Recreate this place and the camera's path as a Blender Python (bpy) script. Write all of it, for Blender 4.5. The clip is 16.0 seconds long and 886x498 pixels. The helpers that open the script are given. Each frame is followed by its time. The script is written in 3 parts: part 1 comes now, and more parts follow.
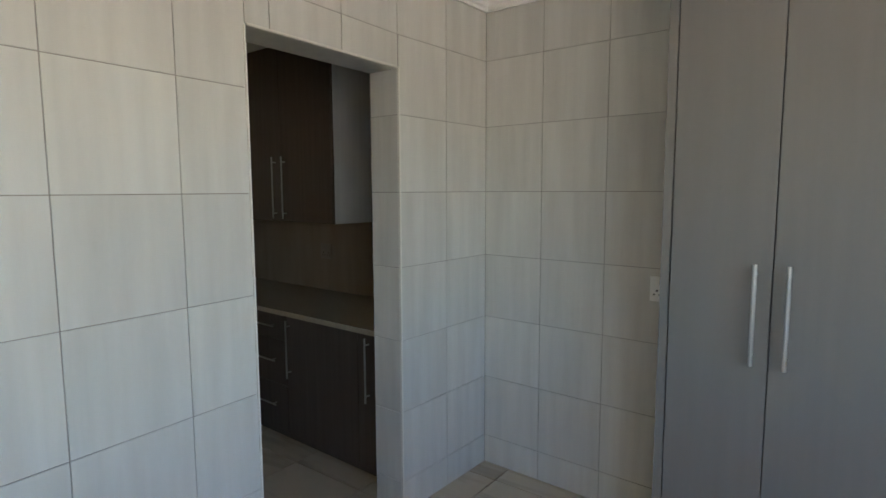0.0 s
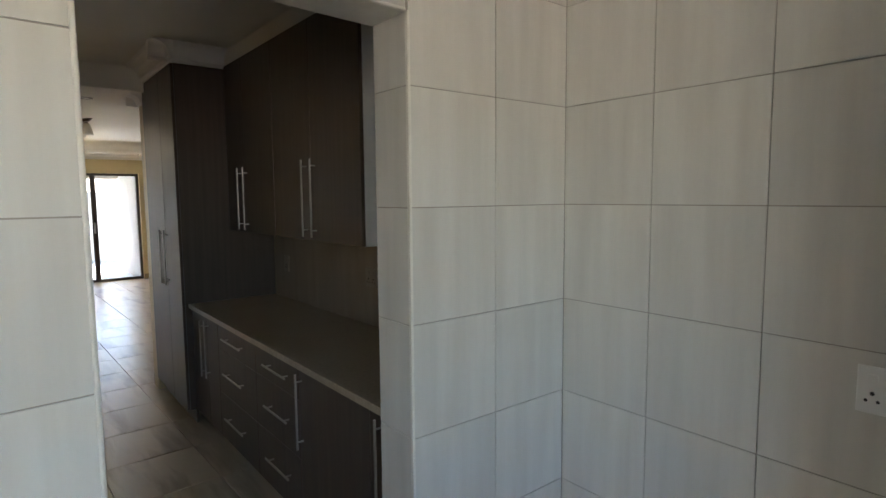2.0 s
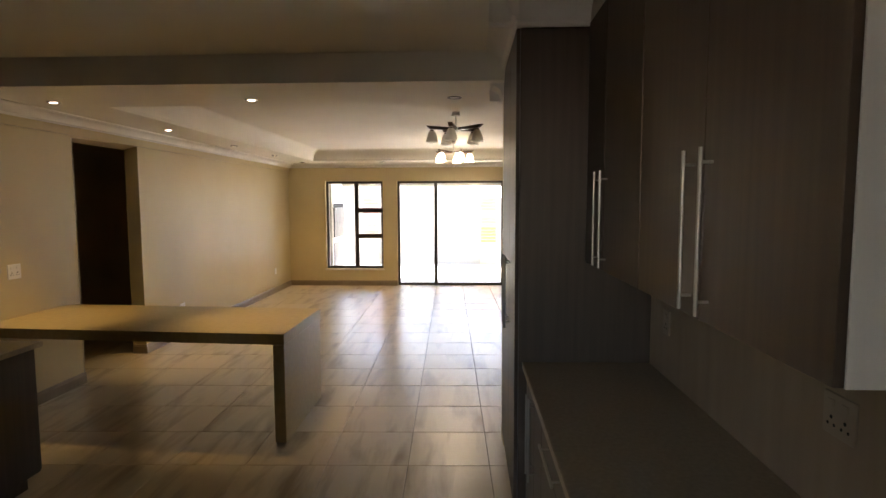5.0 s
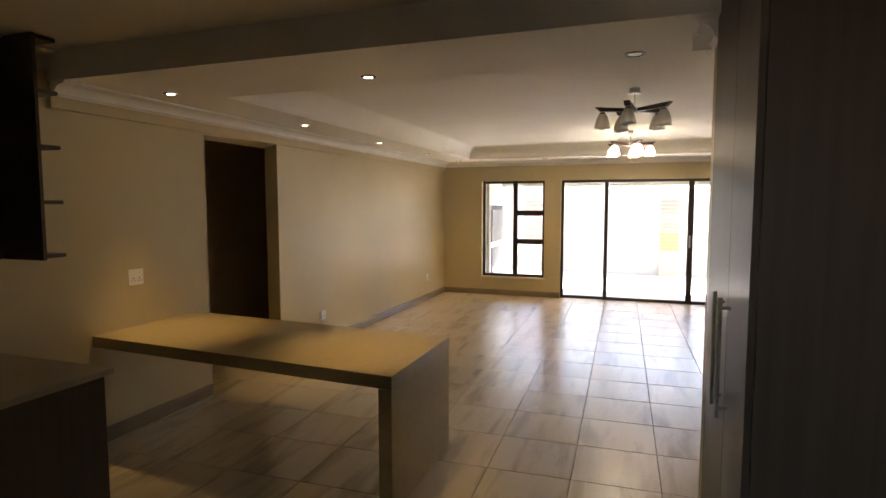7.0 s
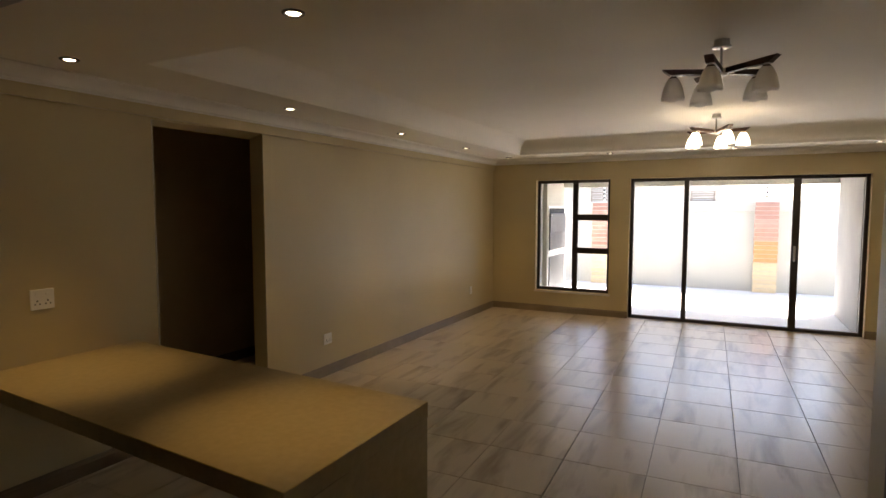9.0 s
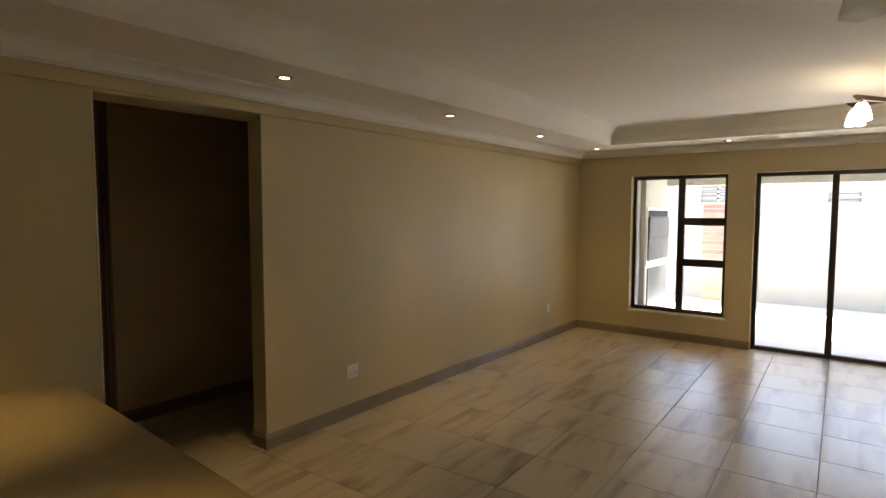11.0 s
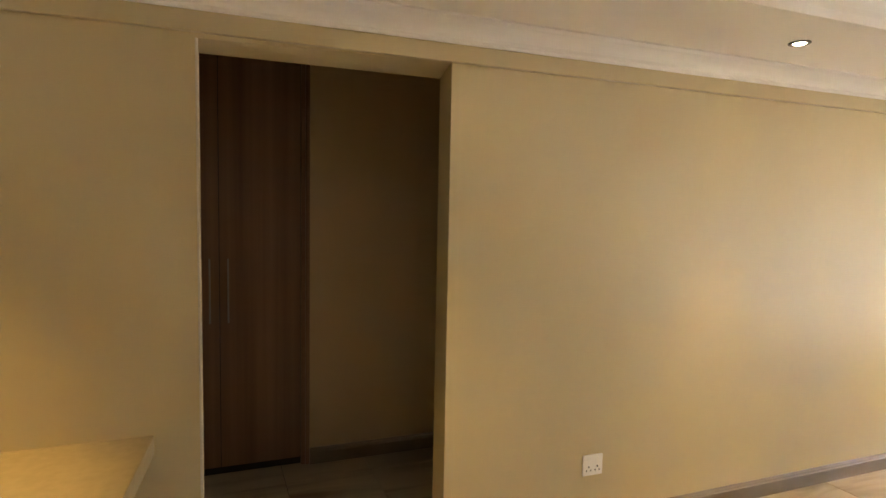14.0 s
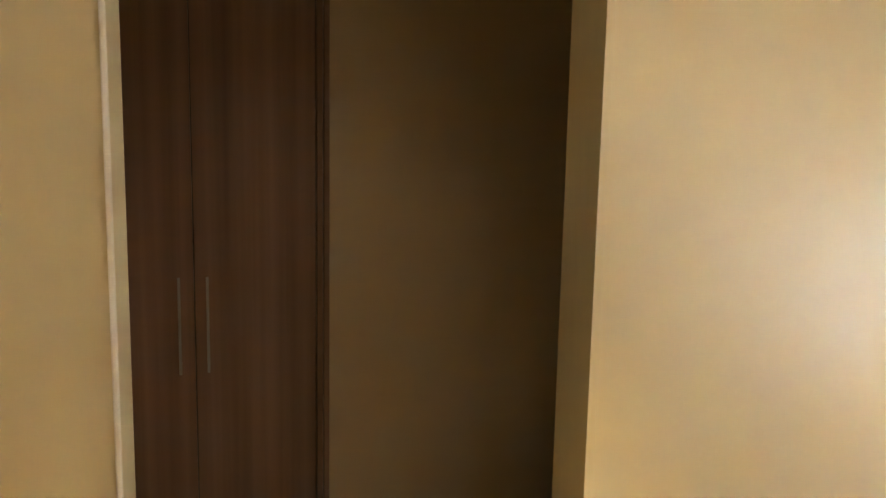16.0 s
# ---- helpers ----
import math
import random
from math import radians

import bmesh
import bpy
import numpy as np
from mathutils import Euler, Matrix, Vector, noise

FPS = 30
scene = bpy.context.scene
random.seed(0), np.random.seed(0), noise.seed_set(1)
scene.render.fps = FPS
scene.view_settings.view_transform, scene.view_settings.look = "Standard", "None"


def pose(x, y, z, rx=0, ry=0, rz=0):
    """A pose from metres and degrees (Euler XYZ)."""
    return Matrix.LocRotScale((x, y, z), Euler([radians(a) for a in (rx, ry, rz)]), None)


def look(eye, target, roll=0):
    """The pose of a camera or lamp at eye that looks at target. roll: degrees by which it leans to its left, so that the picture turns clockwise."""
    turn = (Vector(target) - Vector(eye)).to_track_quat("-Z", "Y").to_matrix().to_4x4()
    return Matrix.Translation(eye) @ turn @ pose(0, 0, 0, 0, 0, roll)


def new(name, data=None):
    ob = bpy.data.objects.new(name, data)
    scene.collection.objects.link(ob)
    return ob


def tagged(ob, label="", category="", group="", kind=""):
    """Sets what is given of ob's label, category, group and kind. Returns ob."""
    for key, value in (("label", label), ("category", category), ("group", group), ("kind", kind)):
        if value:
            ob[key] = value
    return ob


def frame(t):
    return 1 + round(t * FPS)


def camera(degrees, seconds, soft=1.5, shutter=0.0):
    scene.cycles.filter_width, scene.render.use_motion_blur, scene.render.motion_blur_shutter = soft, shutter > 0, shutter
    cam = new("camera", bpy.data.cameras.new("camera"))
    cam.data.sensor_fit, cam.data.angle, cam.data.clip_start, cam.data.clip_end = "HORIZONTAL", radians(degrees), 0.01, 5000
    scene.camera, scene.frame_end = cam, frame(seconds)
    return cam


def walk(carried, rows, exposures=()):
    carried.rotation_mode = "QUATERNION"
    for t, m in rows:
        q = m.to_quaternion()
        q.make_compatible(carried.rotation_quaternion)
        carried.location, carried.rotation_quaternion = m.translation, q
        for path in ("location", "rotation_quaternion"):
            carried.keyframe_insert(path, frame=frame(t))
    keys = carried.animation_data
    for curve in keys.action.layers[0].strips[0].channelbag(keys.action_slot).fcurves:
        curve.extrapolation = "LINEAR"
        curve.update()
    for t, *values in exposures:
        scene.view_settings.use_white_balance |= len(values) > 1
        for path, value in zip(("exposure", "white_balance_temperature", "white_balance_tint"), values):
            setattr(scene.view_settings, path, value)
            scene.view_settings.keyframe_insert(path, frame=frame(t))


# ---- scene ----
cam = camera(76.7, 16.0)
PATH = [
    (0, (0.305, -0.166, 1.548), (1.854, 1.081, 1.339), -0.2),
    (0.5, (0.55, -0.107, 1.557), (2.094, 1.147, 1.350), -0.2),
    (1, (0.773, -0.008, 1.554), (2.271, 1.302, 1.358), -0.4),
    (1.5, (0.996, 0.118, 1.567), (2.405, 1.524, 1.371), -0.5),
    (2, (1.237, 0.26, 1.572), (2.474, 1.821, 1.384), -0.5),
    (2.5, (1.467, 0.401, 1.592), (2.444, 2.137, 1.418), -0.3),
    (3, (1.61, 0.592, 1.598), (2.373, 2.432, 1.423), -0.4),
    (3.5, (1.732, 0.83, 1.624), (2.372, 2.716, 1.451), -0.5),
    (4, (1.856, 1.129, 1.619), (2.33, 3.065, 1.451), -0.3),
    (4.5, (1.937, 1.38, 1.639), (2.086, 3.368, 1.472), -0.2),
    (5, (1.948, 1.585, 1.641), (1.862, 3.576, 1.474), -0.2),
    (7.5, (1.906, 3.021, 1.643), (1.189, 4.882, 1.485), -0.0),
    (8, (1.935, 3.377, 1.634), (1.195, 5.229, 1.478), 0.0),
    (8.5, (1.943, 3.683, 1.627), (1.124, 5.501, 1.476), -0.1),
    (9, (1.915, 3.986, 1.636), (1.001, 5.758, 1.488), 0.0),
    (11.5, (1.557, 5.537, 1.618), (0.18, 6.981, 1.483), 0.4),
    (12, (1.488, 5.822, 1.633), (-0.085, 7.049, 1.49), 0.7),
    (12.5, (1.346, 6.078, 1.646), (-0.325, 7.167, 1.501), 0.9),
    (13, (1.181, 6.278, 1.647), (-0.573, 7.228, 1.499), 1.0),
    (13.5, (0.953, 6.493, 1.613), (-0.873, 7.298, 1.487), 1.2),
    (14, (0.712, 6.582, 1.623), (-1.153, 7.287, 1.477), 1.1),
    (14.5, (0.41, 6.603, 1.631), (-1.465, 7.281, 1.478), 0.9),
    (15, (0.127, 6.626, 1.638), (-1.749, 7.298, 1.466), 1.1),
    (15.5, (-0.16, 6.659, 1.648), (-2.033, 7.34, 1.478), 1.4),
    (16, (-0.45, 6.677, 1.643), (-2.319, 7.361, 1.446), 1.2),
]


def path_pose(row):
    return look(row[1], row[2], row[3])


EXPOSURES = [(0.0, 3.32, 6100, 11), (2.0, 3.42, 6250, 12), (2.5, 3.3, 6300, 13), (3.0, 3.25, 6300, 14), (3.5, 3.25, 6300, 16), (4.2, 3.3, 6700, 16), (5.0, 3.65, 7050, 17),
             (7.5, 3.3, 7000, 18), (9.0, 2.7, 7000, 18), (11.5, 3.05, 6800, 13), (13.0, 3.95, 7000, 12), (14.0, 4.38, 6900, 16), (15.0, 4.55, 6850, 16), (16.0, 5.0, 6500, 14)]
walk(cam, [(row[0], path_pose(row)) for row in PATH], EXPOSURES)

# ---- world, sun, large lights ----
SUN_EL, SUN_AZ = math.atan2(1.3, math.hypot(0.36, 0.58)), math.atan2(0.36, 0.58)
world = bpy.data.worlds.new("sky")
scene.world = world
world.use_nodes = True
wn = world.node_tree.nodes
sky = wn.new("ShaderNodeTexSky")
sky.sky_type, sky.sun_disc = "NISHITA", False
sky.sun_elevation, sky.sun_rotation = SUN_EL, SUN_AZ
world.node_tree.links.new(sky.outputs[0], wn["Background"].inputs[0])
wn["Background"].inputs[1].default_value = 0.15

sun_data = bpy.data.lights.new("sun", "SUN")
sun_data.energy, sun_data.angle, sun_data.color = 4.7, radians(0.6), (1.0, 0.955, 0.885)
sun = new("sun", sun_data)
sun_dir = Vector((0.36, 0.58, 1.3)).normalized()
sun.matrix_world = look(sun_dir * 30, (0, 0, 0))


WARM = (1.0, 0.70, 0.27)
SPOT_POWER = 5.2

# ---- materials ----


def material(name):
    m = bpy.data.materials.new(name)
    m.use_nodes = True
    return m, m.node_tree.nodes, m.node_tree.links, m.node_tree.nodes["Principled BSDF"]


def ramp(n, stops):
    r = n.new("ShaderNodeValToRGB")
    e = r.color_ramp.elements
    while len(e) < len(stops):
        e.new(0.5)
    for el, (p, c) in zip(e, stops):
        el.position, el.color = p, (*c, 1)
    return r


def surface(name, c1, c2, rough=0.5, scale=(8, 8, 8), metal=0.0, bump=0.1, detail=6.0, rough_var=0.08, per_piece=0.0,
            coat=0.0, coat_rough=0.15, spec=0.5, bump_scale=120.0, bump_dist=0.001, lo=0.3, hi=0.7, distort=0.0):
    """Two-colour stretched noise with a fine relief and varied gloss, in metres of the object."""
    m, n, l, p = material(name)
    tc = n.new("ShaderNodeTexCoord")
    src = tc.outputs["Object"]
    if per_piece:
        info = n.new("ShaderNodeObjectInfo")
        mul = n.new("ShaderNodeVectorMath")
        mul.operation = "SCALE"
        mul.inputs[0].default_value = (37.0, 61.0, 23.0)
        l.new(info.outputs["Random"], mul.inputs["Scale"])
        add = n.new("ShaderNodeVectorMath")
        l.new(src, add.inputs[0])
        l.new(mul.outputs[0], add.inputs[1])
        src = add.outputs[0]
    mp = n.new("ShaderNodeMapping")
    mp.inputs["Scale"].default_value = scale
    l.new(src, mp.inputs[0])
    no = n.new("ShaderNodeTexNoise")
    no.inputs["Scale"].default_value, no.inputs["Detail"].default_value = 1.0, detail
    no.inputs["Distortion"].default_value = distort
    l.new(mp.outputs[0], no.inputs["Vector"])
    r = ramp(n, [(lo, c1), (hi, c2)])
    l.new(no.outputs["Fac"], r.inputs[0])
    colour = r.outputs[0]
    if per_piece:
        hsv = n.new("ShaderNodeHueSaturation")
        mr = n.new("ShaderNodeMapRange")
        mr.inputs["To Min"].default_value, mr.inputs["To Max"].default_value = 1 - per_piece, 1 + per_piece
        l.new(info.outputs["Random"], mr.inputs["Value"])
        l.new(mr.outputs[0], hsv.inputs["Value"])
        l.new(colour, hsv.inputs["Color"])
        colour = hsv.outputs[0]
    l.new(colour, p.inputs["Base Color"])
    fine = n.new("ShaderNodeTexNoise")
    fine.inputs["Scale"].default_value, fine.inputs["Detail"].default_value = bump_scale, 4.0
    l.new(src, fine.inputs["Vector"])
    b = n.new("ShaderNodeBump")
    b.inputs["Strength"].default_value, b.inputs["Distance"].default_value = bump, bump_dist
    l.new(fine.outputs["Fac"], b.inputs["Height"])
    l.new(b.outputs[0], p.inputs["Normal"])
    broad = n.new("ShaderNodeTexNoise")
    broad.inputs["Scale"].default_value, broad.inputs["Detail"].default_value = 2.3, 3.0
    l.new(src, broad.inputs["Vector"])
    rr = n.new("ShaderNodeMapRange")
    rr.inputs["To Min"].default_value, rr.inputs["To Max"].default_value = max(0.02, rough - rough_var), rough + rough_var
    l.new(broad.outputs["Fac"], rr.inputs["Value"])
    l.new(rr.outputs[0], p.inputs["Roughness"])
    p.inputs["Metallic"].default_value = metal
    p.inputs["Specular IOR Level"].default_value = spec
    if coat:
        p.inputs["Coat Weight"].default_value, p.inputs["Coat Roughness"].default_value = coat, coat_rough
    return m


def glow(name, colour, strength):
    m, n, l, p = material(name)
    p.inputs["Base Color"].default_value = (*colour, 1)
    p.inputs["Emission Color"].default_value = (*colour, 1)
    p.inputs["Emission Strength"].default_value = strength
    return m


def glass(name, tint=(0.95, 0.97, 0.97)):
    m, n, l, p = material(name)
    p.inputs["Base Color"].default_value = (*tint, 1)
    p.inputs["Transmission Weight"].default_value = 1.0
    p.inputs["Roughness"].default_value = 0.0
    p.inputs["IOR"].default_value = 1.05
    return m


M_WALL = surface("beige_wall_paint", (0.55, 0.45, 0.255), (0.59, 0.49, 0.285), 0.42, (1.2, 1.2, 1.2), bump=0.15, bump_scale=90)
# Wall paint lightened to make up for light missing in the passage.
M_PASSAGE = surface("lightened_wall_paint", (0.64, 0.49, 0.305), (0.68, 0.525, 0.335), 0.5, (1.2, 1.2, 1.2), bump=0.15, bump_scale=90)
M_CEIL = surface("white_ceiling_paint", (0.85, 0.82, 0.745), (0.89, 0.86, 0.785), 0.8, (1.5, 1.5, 1.5), bump=0.2, bump_scale=60)
M_CORNICE = surface("white_plaster_moulding", (0.82, 0.80, 0.76), (0.87, 0.85, 0.81), 0.6, (3, 3, 3), bump=0.1)
M_SKIRT = surface("taupe_skirting_paint", (0.20, 0.155, 0.105), (0.26, 0.205, 0.14), 0.4, (3, 3, 3), bump=0.1)
M_FLOOR = surface("streaked_beige_floor_tile", (0.255, 0.185, 0.11), (0.52, 0.435, 0.31), 0.29, (7, 1.2, 4), bump=0.05, per_piece=0.05, spec=0.65, coat=0.4, coat_rough=0.25,
                  detail=5, lo=0.27, hi=0.50, distort=0.4, rough_var=0.015)
M_GROUT = surface("dark_floor_grout", (0.13, 0.10, 0.07), (0.18, 0.145, 0.105), 0.85, (20, 20, 20), bump=0.3)
M_WTILE = surface("streaked_greige_wall_tile", (0.56, 0.53, 0.47), (0.67, 0.64, 0.575), 0.355, (15, 15, 1.3), bump=0.04, per_piece=0.035,
                  detail=4, lo=0.25, hi=0.75)
M_WGROUT = surface("grey_wall_grout", (0.31, 0.28, 0.24), (0.39, 0.355, 0.30), 0.85, (20, 20, 20), bump=0.3)
M_TRIM = surface("cream_edge_trim", (0.66, 0.62, 0.54), (0.72, 0.68, 0.60), 0.4, (5, 5, 5))
M_DARK = surface("dark_brown_laminate", (0.072, 0.052, 0.038), (0.098, 0.070, 0.051), 0.42, (40, 40, 1.4), spec=0.5, bump=0.12, detail=5, rough_var=0.05)
M_GREY = surface("satin_grey_laminate", (0.215, 0.202, 0.183), (0.228, 0.214, 0.194), 0.38, (25, 25, 1.5), bump=0.05)
M_PANEL = surface("pale_grey_laminate", (0.74, 0.725, 0.69), (0.79, 0.775, 0.74), 0.37, (40, 40, 1.5), bump=0.05)
M_CARC = surface("dark_carcass_board", (0.02, 0.016, 0.013), (0.035, 0.028, 0.022), 0.5, (10, 10, 10))
M_WORK = surface("brown_stone_worktop", (0.36, 0.285, 0.195), (0.44, 0.355, 0.25), 0.37, (60, 60, 60), bump=0.05, detail=8)
M_PEN = surface("beige_satin_counter", (0.42, 0.325, 0.17), (0.48, 0.375, 0.205), 0.38, (30, 30, 30), bump=0.05)
M_SPLASH = surface("brown_backsplash", (0.30, 0.225, 0.155), (0.36, 0.275, 0.195), 0.37, (14, 14, 2), bump=0.04)
M_STEEL = surface("brushed_steel", (0.56, 0.55, 0.53), (0.66, 0.65, 0.63), 0.37, (200, 200, 8), metal=1.0, bump=0.05)
M_DULL = surface("dull_satin_steel", (0.40, 0.38, 0.35), (0.48, 0.46, 0.42), 0.40, (200, 200, 8), metal=1.0, bump=0.05)
M_TAUPE = surface("taupe_switch_plastic", (0.34, 0.27, 0.20), (0.39, 0.315, 0.235), 0.4, (5, 5, 5))
M_ALU = surface("dark_bronze_aluminium", (0.032, 0.023, 0.017), (0.05, 0.036, 0.027), 0.38, (12, 12, 12), bump=0.03)
M_WOOD = surface("brown_woodgrain_laminate", (0.20, 0.108, 0.070), (0.36, 0.21, 0.14), 0.42, (13, 13, 0.22), bump=0.1, detail=9, lo=0.32, hi=0.68)
M_WHITE = surface("white_switch_plastic", (0.82, 0.80, 0.76), (0.86, 0.84, 0.80), 0.4, (5, 5, 5))
M_BLACK = surface("flat_black", (0.01, 0.01, 0.01), (0.015, 0.015, 0.015), 0.7, (5, 5, 5))
M_LAMPWOOD = surface("dark_lamp_wood", (0.05, 0.025, 0.016), (0.08, 0.04, 0.028), 0.4, (10, 10, 40))
def frosted(name):
    """Thin frosted glass that lets scattered light through."""
    m = surface(name, (0.84, 0.82, 0.78), (0.92, 0.90, 0.86), 0.4, (40, 40, 12))
    n, l = m.node_tree.nodes, m.node_tree.links
    tr, mix = n.new("ShaderNodeBsdfTranslucent"), n.new("ShaderNodeMixShader")
    tr.inputs["Color"].default_value = (0.97, 0.95, 0.91, 1)
    mix.inputs[0].default_value = 0.75
    l.new(n["Principled BSDF"].outputs[0], mix.inputs[1])
    l.new(tr.outputs[0], mix.inputs[2])
    clear, mix2 = n.new("ShaderNodeBsdfTransparent"), n.new("ShaderNodeMixShader")
    mix2.inputs[0].default_value = 0.22
    l.new(mix.outputs[0], mix2.inputs[1])
    l.new(clear.outputs[0], mix2.inputs[2])
    l.new(mix2.outputs[0], n["Material Output"].inputs[0])
    return m


M_SHADE = frosted("frosted_glass_shade")
M_SHADE_ON = glow("lit_glass_shade", (1.0, 0.86, 0.62), 2.0)
M_BULB = glow("lit_downlight_lens", (1.0, 0.86, 0.62), 3.0)
M_GLASS = glass("clear_glass")
M_PATIO = surface("pale_patio_paving", (0.70, 0.69, 0.665), (0.79, 0.78, 0.755), 0.6, (3, 3, 3), bump=0.3)
M_RENDER = surface("cream_exterior_plaster", (0.46, 0.44, 0.385), (0.53, 0.51, 0.45), 0.8, (2, 2, 2), bump=0.3, bump_scale=60)
M_PILLAR = surface("grey_exterior_plaster", (0.33, 0.325, 0.31), (0.40, 0.39, 0.37), 0.8, (2, 2, 2), bump=0.3, bump_scale=60)
M_BRICK = surface("pink_face_brick", (0.40, 0.22, 0.17), (0.49, 0.29, 0.23), 0.8, (14, 14, 14), bump=0.4, per_piece=0.2)
M_BRICK_ORANGE = surface("orange_brick", (0.44, 0.22, 0.09), (0.54, 0.29, 0.13), 0.8, (14, 14, 14), bump=0.4, per_piece=0.1)
M_BRICK_BUFF = surface("buff_brick", (0.58, 0.46, 0.29), (0.66, 0.54, 0.36), 0.8, (14, 14, 14), bump=0.4, per_piece=0.1)
M_MORTAR = surface("pale_mortar", (0.45, 0.41, 0.35), (0.55, 0.50, 0.44), 0.9, (20, 20, 20), bump=0.4)
M_BRAAI = surface("grey_painted_steel", (0.085, 0.088, 0.092), (0.115, 0.118, 0.122), 0.4, (6, 6, 6))
M_GROUND = surface("dry_ground", (0.37, 0.315, 0.235), (0.45, 0.385, 0.295), 0.9, (1, 1, 1), bump=0.4)
M_ROOF = surface("grey_roof_tile", (0.20, 0.17, 0.15), (0.28, 0.24, 0.21), 0.7, (6, 6, 6), bump=0.4)

# ---- mesh helpers ----


def add_box(bm, x0, x1, y0, y1, z0, z1, bevel=0.0):
    r = bmesh.ops.create_cube(bm, size=1.0)
    m = Matrix.Translation(((x0 + x1) / 2, (y0 + y1) / 2, (z0 + z1) / 2)) @ Matrix.Diagonal((x1 - x0, y1 - y0, z1 - z0, 1))
    bmesh.ops.transform(bm, matrix=m, verts=r["verts"])
    if bevel:
        edges = list({e for v in r["verts"] for e in v.link_edges})
        bmesh.ops.bevel(bm, geom=edges, offset=bevel, segments=2, affect="EDGES", profile=0.5)


def add_cyl(bm, p0, p1, r0, r1=None, seg=14):
    p0, p1 = Vector(p0), Vector(p1)
    d = p1 - p0
    r = bmesh.ops.create_cone(bm, cap_ends=True, segments=seg, radius1=r0, radius2=r0 if r1 is None else r1, depth=d.length)
    m = Matrix.Translation((p0 + p1) / 2) @ d.to_track_quat("Z", "Y").to_matrix().to_4x4()
    bmesh.ops.transform(bm, matrix=m, verts=r["verts"])


def add_lathe(bm, profile, centre, seg=24):
    rings = []
    for rad, z in profile:
        rings.append([bm.verts.new((centre[0] + rad * math.cos(a), centre[1] + rad * math.sin(a), centre[2] + z))
                      for a in [2 * math.pi * i / seg for i in range(seg)]])
    for a, b in zip(rings, rings[1:]):
        for i in range(seg):
            bm.faces.new((a[i], a[(i + 1) % seg], b[(i + 1) % seg], b[i]))


def add_sweep(bm, profile, start, end, out, up=(0, 0, 1)):
    """A profile of (out, up) pairs swept along a straight line."""
    s, e, o, u = Vector(start), Vector(end), Vector(out), Vector(up)
    a = [bm.verts.new(s + o * p + u * q) for p, q in profile]
    b = [bm.verts.new(e + o * p + u * q) for p, q in profile]
    n = len(profile)
    for i in range(n):
        bm.faces.new((a[i], a[(i + 1) % n], b[(i + 1) % n], b[i]))
    bm.faces.new(a)
    bm.faces.new(list(reversed(b)))


def mesh_object(name, bm, mat, smooth=False):
    bmesh.ops.recalc_face_normals(bm, faces=bm.faces)
    me = bpy.data.meshes.new(name)
    bm.to_mesh(me)
    bm.free()
    me.materials.append(mat)
    if smooth:
        for f in me.polygons:
            f.use_smooth = True
    return new(name, me)


def part(name, bm, mat, parent, label="", smooth=False):
    ob = mesh_object(name, bm, mat, smooth)
    ob.parent = parent
    if label:
        tagged(ob, label)
    return ob


def box_part(name, dims, mat, parent, label="", bevel=0.0):
    bm = bmesh.new()
    add_box(bm, *dims, bevel=bevel)
    return part(name, bm, mat, parent, label)


def setting(name, boxes, mat, label, category):
    bm = bmesh.new()
    for b in boxes:
        add_box(bm, *b)
    return tagged(mesh_object(name, bm, mat), label, category, kind="structure")


def thing(name, label, category, group=""):
    return tagged(new(name), label, category, group)


# ---- large structure ----
XL, XR, YF = -1.56, 5.10, 12.515
YS, YK = 1.58, 1.757
XW = 2.847
ZB, ZC, YB = 2.397, 2.58, 5.17
OP0, OP1, OPZ = 6.468, 7.466, 2.222
WT, WL = 0.16, 0.145

floor = setting("floor", [(XL - 0.1, XR + 0.1, -2.1, 12.74, -0.16, -0.012), (-3.6, XL - 0.1, 5.3, 9.3, -0.16, -0.012)], M_GROUT,
                "streaked beige ceramic floor tiles with dark grout joints", "floor")

wall_left = setting("wall_left", [(XL - WL, XL, 1.3, OP0, 0, 2.75), (XL - WL, XL, OP1, YF + 0.2, 0, 2.75), (XL - WL, XL, OP0, OP1, OPZ, 2.75)],
                    M_WALL, "beige painted wall with a doorless passage opening", "wall")
for v in wall_left.data.vertices:
    if abs(v.co.z - OPZ) < 0.001:  # the head of the opening is not quite level
        v.co.z += (0.0 if v.co.y < OP0 + 0.01 else 0.022) if v.co.x > XL - 0.01 else -0.018
W0, W1, WZ0, WZ1 = -0.834, 0.298, 0.335, 2.055
D0, D1 = 0.579, 3.425
wall_far = setting("wall_far", [(XL, W0, YF, YF + 0.2, 0, 2.75), (W1, D0, YF, YF + 0.2, 0, 2.75), (D1, XR, YF, YF + 0.2, 0, 2.75),
                                (W0, W1, YF, YF + 0.2, 0, WZ0), (W0, W1, YF, YF + 0.2, WZ1, 2.75), (D0, D1, YF, YF + 0.2, 2.055, 2.75)],
                   M_WALL, "beige painted wall with a window and a sliding door", "wall")
wall_right = setting("wall_right", [(XR, XR + WT, 5.3, YF + 0.2, 0, 2.75)], M_WALL, "plain beige painted living room wall", "wall")
wall_stub = setting("wall_stub", [(2.19, XR, 5.26, 5.42, 0, 2.75)], M_WALL, "beige wall end beside the tall kitchen unit", "wall")
wall_kitchen = setting("wall_kitchen", [(XW, XW + WT, YK, 5.26, 0, 2.75)], M_SPLASH, "brown kitchen wall behind the worktop", "wall")

SO0, SO1, SOZ = 1.367, 2.164, 2.087


